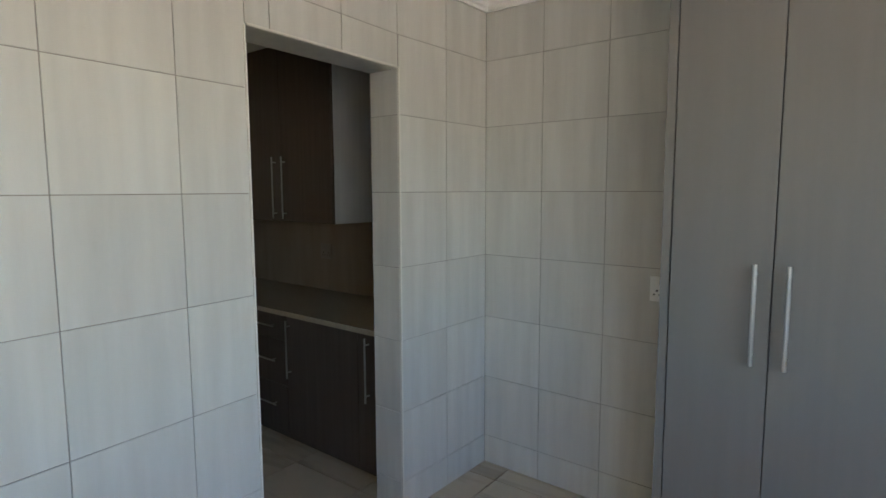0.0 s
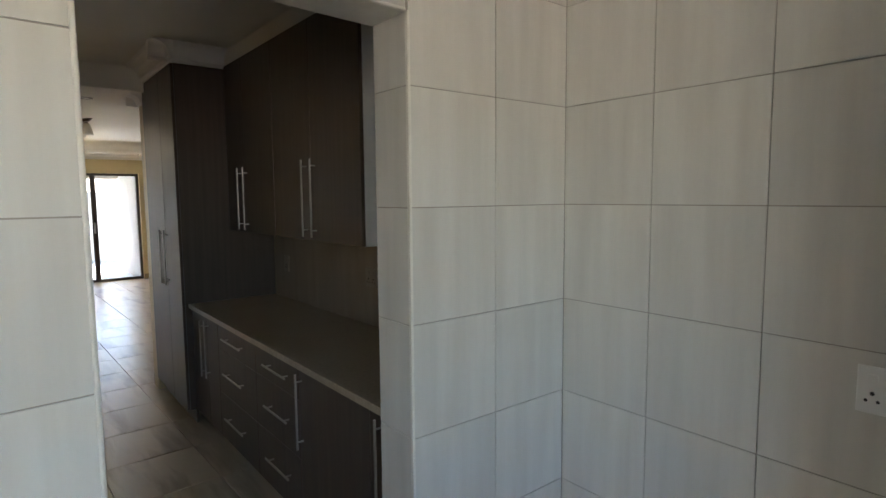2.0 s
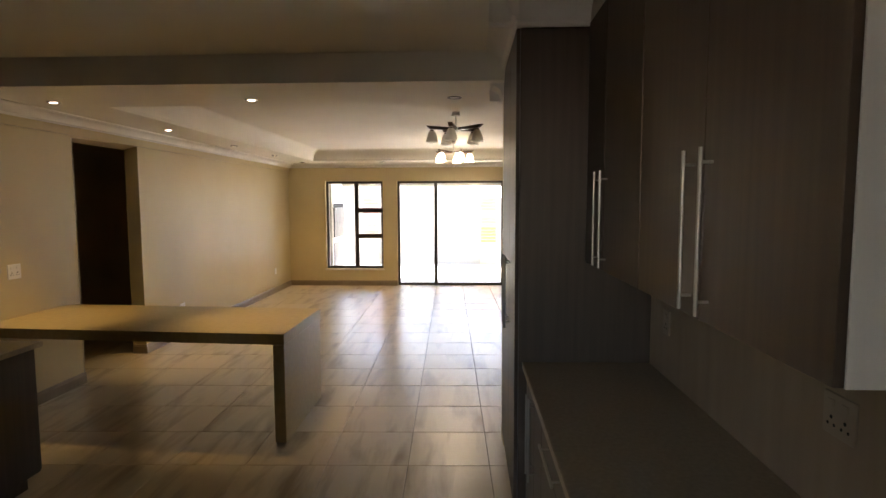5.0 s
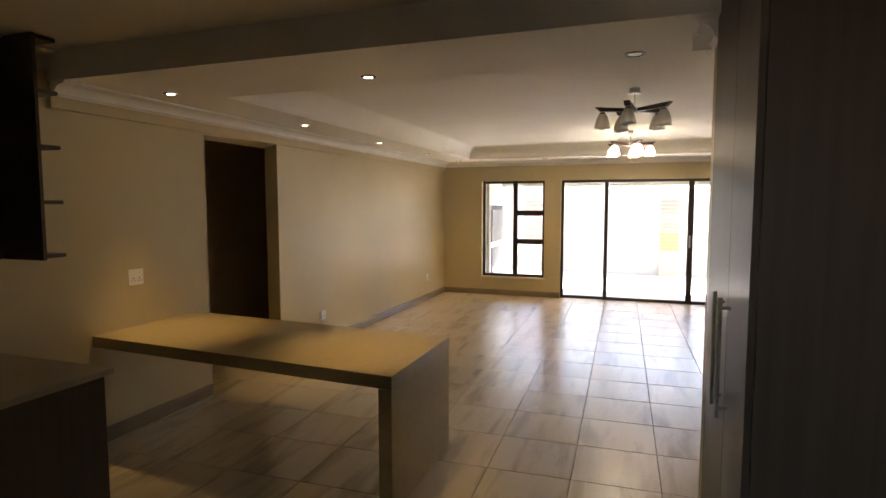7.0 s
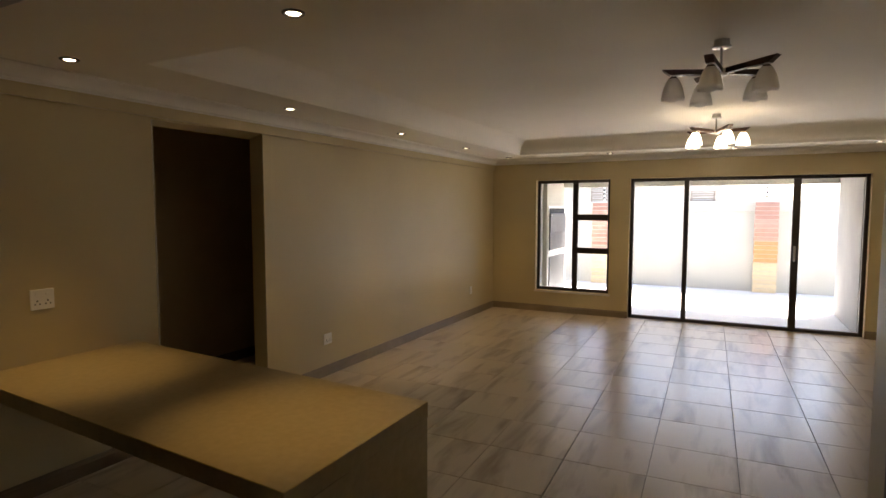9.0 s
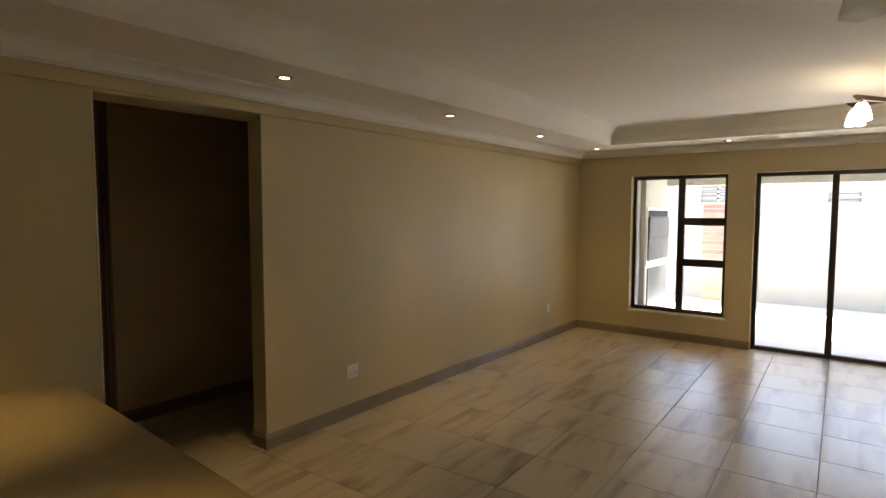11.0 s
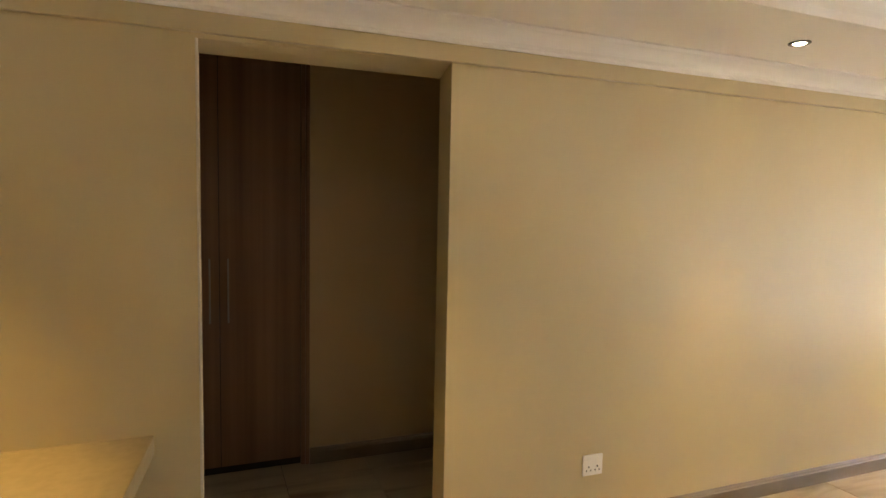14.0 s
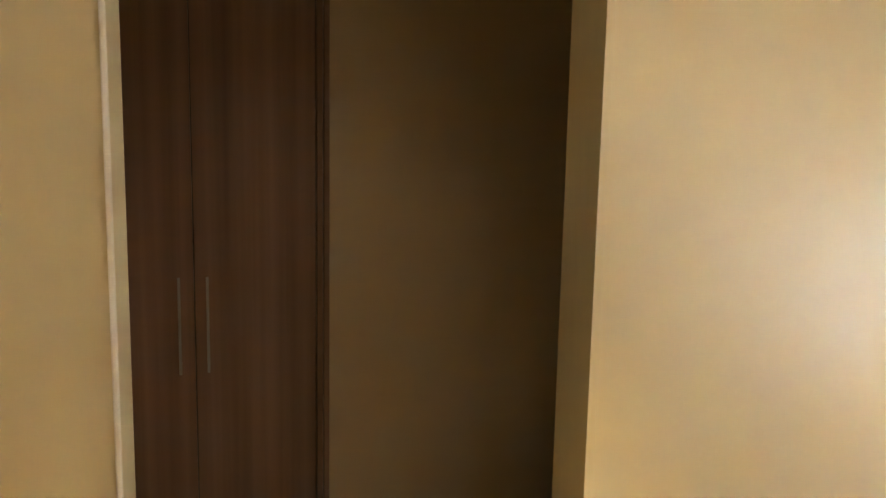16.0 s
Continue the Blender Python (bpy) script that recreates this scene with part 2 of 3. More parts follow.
def askew(ob):
    """The scullery wall runs slightly askew on the far side of the opening's edge."""
    for v in ob.data.vertices:
        if v.co.x < SO1 and v.co.y < 2.0:
            v.co.y += 0.085 * (v.co.x - SO1)
    return ob


wall_scullery_front = setting("wall_scullery_front", [(XL - WT, SO0, YS + 0.004, YK, 0, 2.75), (SO1, XW + WT, YS + 0.004, YK, 0, 2.75),
                                                      (SO0, SO1, YS + 0.004, YK, SOZ, 2.75)],
                              M_WGROUT, "tiled scullery wall with an opening to the kitchen", "wall")
askew(wall_scullery_front)
wall_scullery_right = setting("wall_scullery_right", [(XW + 0.004, XW + WT, -2.1, YS + 0.004, 0, 2.75)], M_WGROUT,
                              "tiled scullery wall behind the grey cupboard", "wall")
wall_scullery_left = setting("wall_scullery_left", [(XL - WT, XL, -2.1, 1.3, 0, 2.75)], M_WTILE, "plain tiled scullery wall", "wall")
SW0, SW1, SWZ0, SWZ1 = -1.5, 1.6, 1.05, 2.2
wall_scullery_back = setting("wall_scullery_back", [(XL - WT, SW0, -2.25, -2.1, 0, 2.75), (SW1, XW + WT, -2.25, -2.1, 0, 2.75),
                                                    (SW0, SW1, -2.25, -2.1, 0, SWZ0), (SW0, SW1, -2.25, -2.1, SWZ1, 2.75)],
                             M_WTILE, "tiled scullery wall with a window", "wall")
ceiling_scullery = setting("ceiling_scullery", [(XL, XW, -2.1, YS, 2.605, 2.7)], M_CEIL, "white scullery ceiling", "ceiling")
ceiling_kitchen = askew(setting("ceiling_kitchen", [(XL, SO1, YK, YB, ZC, ZC + 0.1), (SO1, XW, YK, YB, ZC, ZC + 0.1)], M_CEIL, "white kitchen ceiling", "ceiling"))

# living room ceiling: lowered border round a coved tray
TX0, TX1, TY0, TY1 = -0.88, 4.42, 5.965, 11.86
bm = bmesh.new()
add_box(bm, XL, XR, YB, TY0, ZB, ZC + 0.1)
add_box(bm, XL, XR, TY1, YF, ZB, ZC + 0.1)
add_box(bm, XL, TX0, TY0, TY1, ZB, ZC + 0.1)
add_box(bm, TX1, XR, TY0, TY1, ZB, ZC + 0.1)
add_box(bm, TX0, TX1, TY0, TY1, ZC + 0.02, ZC + 0.1)
cove = [(0, 0.0), (0.012, 0.03)] + [(0.012 + 0.17 * (1 - math.cos(a)), 0.03 + 0.1735 * math.sin(a)) for a in [math.pi / 2 * i / 12 for i in range(1, 13)]] + [(0.182, 0.21), (0, 0.21)]
add_sweep(bm, cove, (TX0, TY0, ZB), (TX0, TY1, ZB), (1, 0, 0))
add_sweep(bm, cove, (TX1, TY0, ZB), (TX1, TY1, ZB), (-1, 0, 0))
add_sweep(bm, cove, (TX0, TY0, ZB), (TX1, TY0, ZB), (0, 1, 0))
add_sweep(bm, cove, (TX0, TY1, ZB), (TX1, TY1, ZB), (0, -1, 0))
ceiling_living = tagged(mesh_object("ceiling_living", bm, M_CEIL), "white tray ceiling with a lowered border", "ceiling", kind="structure")

CORN = [(0, 0), (0.012, 0), (0.016, 0.012), (0.03, 0.02)] + [(0.03 + 0.075 * (1 - math.cos(a)), 0.02 + 0.085 * math.sin(a)) for a in [math.pi / 2 * i / 6 for i in range(1, 7)]] + [(0.112, 0.112), (0.122, 0.118), (0.122, 0.132), (0, 0.132)]


def cornice(name, start, end, out, label="white plaster cornice along the ceiling", deep=1.0, tall=1.0):
    bm = bmesh.new()
    add_sweep(bm, [(p * deep, q * tall) for p, q in CORN], start, end, out)
    return tagged(mesh_object(name, bm, M_CORNICE), label, "cornice", kind="structure")


LOW = 0.64
zc = ZB - 0.131 * LOW
cornice("cornice_left", (XL + 0.025, YB + 0.002, zc), (XL + 0.025, YF, zc), (1, 0, 0), tall=LOW)
cornice("cornice_far", (XL, YF, zc), (XR, YF, zc), (0, -1, 0), tall=LOW)
cornice("cornice_stub", (2.1, 5.42, zc), (XR, 5.42, zc), (0, 1, 0), tall=LOW)
cornice("cornice_stub_end", (2.19, 5.252, zc), (2.19, 5.54, zc), (-1, 0, 0), deep=0.74, tall=LOW)
cornice("cornice_right", (XR, 5.42, zc), (XR, YF, zc), (-1, 0, 0), tall=LOW)
zk = ZC - 0.117
cornice("cornice_kitchen_left", (XL, YK, zk), (XL, YB - 0.002, zk), (1, 0, 0))
cornice("cornice_tall_unit", (2.05, 4.327, zk), (2.524, 4.327, zk), (0, -1, 0))
cornice("cornice_tall_front", (2.183, 4.206, zk), (2.183, YB - 0.002, zk), (-1, 0, 0))
askew(cornice("cornice_scullery_front", (XL, YS - 0.008, 2.474), (SO1, YS - 0.008, 2.474), (0, -1, 0)))
cornice("cornice_scullery_corner", (SO1, YS - 0.008, 2.474), (XW, YS - 0.008, 2.474), (0, -1, 0))
cornice("cornice_scullery_right", (XW - 0.008, -2.1, 2.474), (XW - 0.008, YS, 2.474), (-1, 0, 0))
setting("wall_band", [(XL, XL + 0.025, YB + 0.002, YF, OPZ + 0.018, ZB)], M_WALL, "beige plaster band under the cornice", "trim")

SK = [(0, 0), (0.018, 0), (0.018, 0.075), (0.013, 0.083), (0.013, 0.09), (0.006, 0.1), (0, 0.1)]


def skirting(name, runs):
    bm = bmesh.new()
    for s, e, o in runs:
        add_sweep(bm, SK, s, e, o)
    return tagged(mesh_object(name, bm, M_SKIRT), "taupe painted skirting board along the wall", "skirting", kind="structure")


skirting("baseboard_left", [((XL, 4.7, 0), (XL, OP0, 0), (1, 0, 0)), ((XL, OP1 - 0.018, 0), (XL, YF, 0), (1, 0, 0)),
                            ((XL + 0.0, OP1, 0), (XL - WL, OP1, 0), (0, -1, 0))])
skirting("baseboard_far", [((XL, YF, 0), (D0, YF, 0), (0, -1, 0)), ((D1, YF, 0), (XR, YF, 0), (0, -1, 0)), ((XR, 5.42, 0), (XR, YF, 0), (-1, 0, 0)),
                           ((2.19, 5.42, 0), (XR, 5.42, 0), (0, 1, 0))])

# passage behind the opening
PX = -2.78
for i, dims in enumerate([(PX - 0.15, PX, 7.03, 9.3, 0, 2.6), (PX - 0.75, PX, 9.3, 9.4, 0, 2.6), (PX, XL - WL, 9.2, 9.35, 0, 2.6),
                          (PX - 0.75, XL - WL, 5.2, 5.35, 0, 2.6), (PX - 0.9, PX - 0.75, 5.2, 9.4, 0, 2.6)]):
    setting("wall_passage_%d" % (i + 1), [dims], M_PASSAGE, "beige passage wall in lightened paint", "wall")
ceiling_passage = setting("ceiling_passage", [(PX - 0.9, XL - WL, 5.2, 9.4, 2.55, 2.65)], M_CEIL, "white passage ceiling", "ceiling")
skirting("baseboard_passage", [((PX, 7.03, 0), (PX, 9.2, 0), (1, 0, 0))])
# Pale strip whose colour stands in for daylight on the left jamb.
bm = bmesh.new()
add_box(bm, XL - 0.004, XL + 0.006, OP0 - 0.006, OP0 + 0.004, 0, OPZ, bevel=0.003)
tagged(mesh_object("daylit_edge_opening", bm, M_TRIM), "pale strip for the daylit edge of the passage opening", "trim", kind="structure")

# ---- window and sliding door ----


def framed(name, x0, x1, z0, z1, bars, panes, label, category, sill=False, w=0.045):
    """Aluminium frame in the far wall: bars and panes as boxes in x and z."""
    ob = thing(name, label, category)
    ob["kind"] = "structure"
    y0, y1 = YF + 0.09, YF + 0.15
    for b in [(x0, x0 + w, z0, z1), (x1 - w, x1, z0, z1), (x0 + w, x1 - w, z1 - w, z1), (x0 + w, x1 - w, z0, z0 + w)]:
        box_part("frame", (b[0], b[1], y0, y1, b[2], b[3]), M_ALU, ob, bevel=0.004)
    for b in bars:
        box_part("bar", (b[0], b[1], y0 - 0.01, y1 - 0.012, b[2], b[3]), M_ALU, ob, bevel=0.004)
    for b in panes:
        g = box_part("pane", (b[0], b[1], y0 + 0.026, y0 + 0.032, b[2], b[3]), M_GLASS, ob, "clear glass pane")
        g.visible_shadow = False
    return ob


win = framed("window_1", W0, W1, WZ0, WZ1, [(-0.275, -0.195, WZ0 + 0.045, WZ1 - 0.045), (-0.205, W1 - 0.045, 1.437, 1.53), (-0.205, W1 - 0.045, 0.93, 1.02)],
             [(W0 + 0.04, -0.262, WZ0 + 0.04, WZ1 - 0.04), (-0.208, W1 - 0.04, WZ0 + 0.04, 0.95), (-0.208, W1 - 0.04, 1.0, 1.46), (-0.208, W1 - 0.04, 1.51, WZ1 - 0.04)],
             "dark bronze aluminium window with four panes", "window")
box_part("window_sill", (W0 - 0.02, W1 + 0.02, YF - 0.012, YF + 0.09, WZ0 - 0.028, WZ0 - 0.001), M_TRIM, win, "pale plaster sill", bevel=0.005)
door = framed("door_1", D0, D1, 0.0, 2.055, [(1.302, 1.365, 0.045, 2.01), (2.615, 2.70, 0.045, 2.01)],
              [(D0 + 0.04, 1.31, 0.04, 2.015), (1.36, 2.63, 0.04, 2.015), (2.69, D1 - 0.04, 0.04, 2.015)],
              "dark bronze aluminium sliding door with three glass panels", "sliding door")
box_part("door_handle", (2.64, 2.665, YF + 0.045, YF + 0.078, 0.93, 1.13), M_STEEL, door, "slim metal pull handle", bevel=0.005)

# ---- kitchen ----


def bar_handle(parent, p0, p1, out, r=0.0052, stand=0.03, mat=M_STEEL, label="brushed steel bar handle"):
    bm = bmesh.new()
    p0, p1, o = Vector(p0), Vector(p1), Vector(out)
    d = (p1 - p0).normalized()
    add_cyl(bm, p0 + o * stand, p1 + o * stand, r, seg=12)
    for q in (p0 + d * 0.035, p1 - d * 0.035):
        add_cyl(bm, q, q + o * stand, r * 0.8, seg=10)
    return part("handle", bm, mat, parent, label)


def front(parent, name, x, y0, y1, z0, z1, mat, gap=0.002):
    return box_part(name, (x, x + 0.018, y0 + gap, y1 - gap, z0 + gap, z1 - gap), mat, parent, bevel=0.0015)


FX = 2.244


def base_unit(y0, y1, label, fronts):
    ob = thing("base_cabinet", label, "cabinet", "kitchen base cabinets")
    box_part("body", (FX + 0.02, XW - 0.002, y0, y1, 0.1, 0.818), M_CARC, ob)
    box_part("plinth", (2.335, 2.351, y0, y1, 0.0, 0.1), M_DARK, ob)
    for kind, a, b, z0, z1, handle in fronts:
        f = front(ob, kind, FX, a, b, z0, z1, M_DARK)
        bar_handle(f, handle[0], handle[1], (-1, 0, 0), mat=M_DULL, label="dull steel bar handle")
    return ob


def vh(y, z0, z1):
    return ((FX, y, z0), (FX, y, z1))


def hh(y0, y1, z):
    return ((FX, y0, z), (FX, y1, z))


base_unit(1.768, 2.586, "dark brown two-door kitchen base cabinet by the opening",
          [("door", 1.778, 1.97, 0.1, 0.818, vh(1.885, 0.46, 0.80)), ("door", 1.97, 2.586, 0.1, 0.818, vh(2.55, 0.45, 0.795))])


def bank(y0, y1, h0, h1):
    base_unit(y0, y1, "dark brown kitchen cabinet with three drawers",
              [("drawer", y0, y1, 0.66, 0.818, hh(h0, h1, 0.745)), ("drawer", y0, y1, 0.385, 0.66, hh(h0, h1, 0.535)),
               ("drawer", y0, y1, 0.1, 0.385, hh(h0, h1, 0.262))])


bank(2.588, 3.12, 2.67, 2.95)
bank(3.122, 3.76, 3.29, 3.60)
base_unit(3.762, 4.325, "dark brown narrow two-door base cabinet beside the tall unit",
          [("door", 3.762, 4.0, 0.1, 0.818, vh(3.95, 0.42, 0.795)), ("door", 4.0, 4.325, 0.1, 0.818, vh(4.05, 0.41, 0.78))])
wt = thing("worktop", "brown stone worktop over the base cabinets", "worktop")
box_part("slab", (2.2245, XW - 0.001, 1.766, 4.325, 0.8195, 0.849), M_WORK, wt, bevel=0.002)
box_part("edge_strip", (2.222, 2.2242, 1.766, 4.325, 0.82, 0.848), M_WORK, wt)

UX = 2.524


def upper_unit(y0, y1, seam, label):
    ob = thing("wall_cabinet", label, "cabinet", "kitchen wall cabinets")
    box_part("body", (UX + 0.02, XW - 0.002, y0 + 0.018, y1, 1.35, 2.578), M_CARC, ob)
    for a, b, h in ((y0, seam, seam - 0.05), (seam, y1, seam + 0.055)):
        f = front(ob, "door", UX, a, b, 1.344, 2.478, M_DARK)
        bar_handle(f, (UX, h, 1.365), (UX, h, 1.768), (-1, 0, 0), mat=M_DULL, label="dull steel bar handle")
    box_part("filler", (UX + 0.004, UX + 0.02, y0, y1, 2.480, 2.578), M_CEIL, ob)
    return ob


u1 = upper_unit(2.47, 3.485, 2.985, "dark brown double-door kitchen wall cabinet with a grey end panel")
box_part("end_panel", (UX + 0.019, XW - 0.002, 2.47, 2.487, 1.344, 2.578), M_PANEL, u1, "satin pale grey end panel", bevel=0.001)
upper_unit(3.487, 4.325, 3.985, "dark brown double-door kitchen wall cabinet against the tall unit")

tall = thing("tall_cabinet", "dark brown tall kitchen cupboard with two doors", "cabinet")
box_part("body", (2.203, XW - 0.002, 4.327, 5.258, 0.1, 2.462), M_DARK, tall)
box_part("plinth", (2.24, 2.256, 4.33, 5.25, 0.0, 0.1), M_DARK, tall)
for a, b, h in ((4.327, 4.70, 4.64), (4.70, 5.258, 4.775)):
    f = front(tall, "door", 2.183, a, b, 0.1, 2.462, M_DARK)
    bar_handle(f, (2.183, h, 0.95), (2.183, h, 1.345), (-1, 0, 0), r=0.007, mat=M_DULL, label="dull steel bar handle")

pen = thing("counter", "beige peninsula counter with a waterfall end on the tiled floor", "counter")


def skew_box(x0, x1, y0, y1, z0, z1):
    """A box whose long sides run slightly askew to the room."""
    bm = bmesh.new()
    add_box(bm, x0, x1, y0, y1, z0, z1, bevel=0.004)
    for v in bm.verts:
        v.co.y -= 0.062 * (v.co.x - 0.716)
    return bm


part("top", skew_box(XL - 0.02, 0.716, 5.243, 6.164, 0.683, 0.758), M_PEN, pen)
part("end_panel", skew_box(0.634, 0.714, 5.245, 6.162, 0.0, 0.682), M_PEN, pen, "taupe waterfall end panel")

isl = thing("base_cabinet", "dark brown base cabinet run ending beside the peninsula", "cabinet", "kitchen base cabinets")
box_part("body", (XL + 0.002, -0.53, 2.6, 4.63, 0.1, 0.818), M_DARK, isl)
box_part("plinth", (XL + 0.002, -0.58, 2.6, 4.58, 0.0, 0.1), M_DARK, isl)
for i in range(4):
    front(isl, "door", -0.528, 2.6 + i * 0.5, 3.1 + i * 0.5, 0.1, 0.818, M_DARK)
wt2 = thing("worktop", "brown stone worktop on the base cabinet run", "worktop")
box_part("slab", (XL + 0.002, -0.5025, 2.58, 4.66, 0.8195, 0.849), M_WORK, wt2, bevel=0.002)
box_part("edge_strip", (-0.5022, -0.5, 2.58, 4.66, 0.82, 0.848), M_WORK, wt2)

shelf = thing("wall_shelf", "dark brown open end shelves on the kitchen wall", "shelf")
box_part("side_panel", (XL + 0.003, -1.23, 4.86, 4.88, 1.33, 2.575), M_DARK, shelf)
for z in (1.34, 1.645, 1.955, 2.26, 2.552):
    box_part("shelf_board", (XL + 0.003, -1.24, 4.881, 5.0, z, z + 0.022), M_DARK, shelf, bevel=0.003)
box_part("back_panel", (XL + 0.003, XL + 0.015, 4.3, 4.859, 1.33, 2.575), M_DARK, shelf)

# ---- scullery cupboard ----
gx = 2.5
cup = thing("tall_cupboard", "satin grey tall scullery cupboard with two doors", "cupboard")
box_part("body", (gx + 0.02, XW - 0.01, -0.72, 0.52, 0.0, 2.6), M_CARC, cup)
box_part("filler", (gx + 0.006, gx + 0.022, 0.49, 0.525, 0.0, 2.6), M_GREY, cup, "pale grey filler strip")
for a, b, h in ((0.145, 0.488, 0.195), (-0.3, 0.145, 0.092)):
    f = front(cup, "door", gx, a, b, 0.06, 2.595, M_GREY)
    bar_handle(f, (gx, h, 0.93), (gx, h, 1.29), (-1, 0, 0), r=0.008, stand=0.034)
f = front(cup, "door", gx, -0.72, -0.3, 0.06, 2.595, M_GREY)

# ---- wardrobe in the passage ----
wx = PX - 0.004
ward = thing("wardrobe", "brown woodgrain built-in wardrobe in the passage", "wardrobe")
box_part("body", (wx - 0.62, wx - 0.022, 5.4, 7.028, 0.0, 2.5), M_CARC, ward)
for a, b, h in ((6.08, 6.512, 6.460), (6.512, 6.975, 6.560)):
    bm = bmesh.new()
    add_box(bm, wx - 0.02, wx, a + 0.002, b - 0.002, 0.05, 2.48, bevel=0.002)
    f = part("door", bm, M_WOOD, ward)
    bar_handle(f, (wx, h, 0.93), (wx, h, 1.305), (1, 0, 0), r=0.005, mat=M_DULL, label="dull steel bar handle")
for a, b in ((5.4, 5.74), (5.74, 6.08)):
    bm = bmesh.new()
    add_box(bm, wx - 0.02, wx, a + 0.002, b - 0.002, 0.05, 2.48, bevel=0.002)
    part("door", bm, M_WOOD, ward)
box_part("side_trim", (wx - 0.02, wx + 0.006, 6.977, 7.002, 0.0, 2.5), M_WOOD, ward, bevel=0.003)
box_part("side_trim", (wx - 0.02, wx + 0.014, 7.004, 7.028, 0.0, 2.5), M_WOOD, ward, bevel=0.003)

# ---- sockets and switches ----


def plate(name, m, w, h, label, double=True, mat=M_WHITE):
    """A switched socket plate; built facing +x, then posed."""
    ob = thing(name, label, "socket", "wall sockets")
    ob.matrix_world = m
    box_part("plate", (0, 0.009, -w / 2, w / 2, -h / 2, h / 2), mat, ob, bevel=0.003)
    for s in ((-1, 1) if double else (0,)):
        cy = s * w * 0.22
        box_part("rocker", (0.009, 0.013, cy - 0.011, cy + 0.011, h * 0.18, h * 0.18 + 0.018), mat, ob, bevel=0.001)
        # Black discs on the plate give the shade inside the pin holes.
        bm = bmesh.new()
        for dy, dz, r in ((0, -0.008, 0.005), (-0.012, -0.026, 0.004), (0.012, -0.026, 0.004)):
            add_cyl(bm, (0.0085, cy + dy, dz), (0.0098, cy + dy, dz), r, seg=10)
        part("pin_hole", bm, M_BLACK, ob, "black discs for the shaded socket pin holes")
    return ob


plate("wall_socket", pose(XL, 5.744, 1.116), 0.125, 0.115, "white double wall socket above the peninsula counter")
plate("wall_socket", pose(XL, 8.26, 0.358), 0.115, 0.105, "white double wall socket low on the beige wall")
plate("wall_socket", pose(XL, 11.63, 0.389), 0.075, 0.11, "white single wall plate near the room corner", double=False)
plate("wall_socket", pose(XW, 2.93, 1.123, 0, 0, 180), 0.115, 0.105, "taupe double wall socket over the kitchen worktop", mat=M_TAUPE)
plate("wall_socket", pose(XW, 4.1, 1.10, 0, 0, 180), 0.075, 0.11, "taupe single wall plate beside the tall unit", double=False, mat=M_TAUPE)
plate("wall_socket", pose(XW - 0.004, 0.615, 1.104, 0, 0, 180), 0.115, 0.115, "white double wall socket beside the grey cupboard")

# ---- lights on the ceiling ----
DOWN = [(-1.14, 5.72), (0.362, 5.72), (-1.145, 7.345), (-1.147, 8.985), (-1.15, 10.575), (-1.15, 12.12),
        (0.36, 12.12), (1.9, 12.12), (3.4, 12.12)]


def downlight(x, y):
    ob = thing("downlight", "recessed warm downlight in the ceiling border", "downlight", "ceiling downlights")
    ob.location = (x, y, ZB)
    bm = bmesh.new()
    add_lathe(bm, [(0.047, -0.001), (0.047, -0.004), (0.041, -0.008), (0.034, -0.008), (0.031, -0.006), (0.031, -0.001)], (0, 0, 0), 24)
    part("rim", bm, M_ALU, ob, "dark bronze rim", smooth=True)
    bm = bmesh.new()
    add_cyl(bm, (0, 0, -0.0058), (0, 0, -0.0015), 0.026, 0.029, seg=24)
    part("lens", bm, M_BULB, ob, "glowing warm lens")
    data = bpy.data.lights.new("downlight_beam", "SPOT")
    data.energy, data.color, data.spot_size, data.spot_blend, data.shadow_soft_size = SPOT_POWER, WARM, radians(51), 1.0, 0.08
    lamp = new("downlight_beam", data)
    lamp.matrix_world = look((x, y, ZB - 0.02), (x, y + 0.0001, 0))


for x, y in DOWN:
    downlight(x, y)


def unlit(x, y, z, label):
    ob = thing("downlight", label, "downlight", "ceiling downlights")
    ob.location = (x, y, z)
    bm = bmesh.new()
    add_lathe(bm, [(0.052, -0.001), (0.052, -0.005), (0.045, -0.007), (0.036, -0.004), (0.036, -0.001)], (0, 0, 0), 24)
    part("rim", bm, M_ALU, ob, "dark bronze rim", smooth=True)
    bm = bmesh.new()
    add_cyl(bm, (0, 0, -0.003), (0, 0, -0.0015), 0.035, seg=24)
    part("lens", bm, M_WHITE, ob, "pale unlit lens")


unlit(1.243, 3.79, ZC, "unlit recessed downlight in the kitchen ceiling")
unlit(1.856, 5.72, ZB, "unlit recessed downlight in the ceiling border")


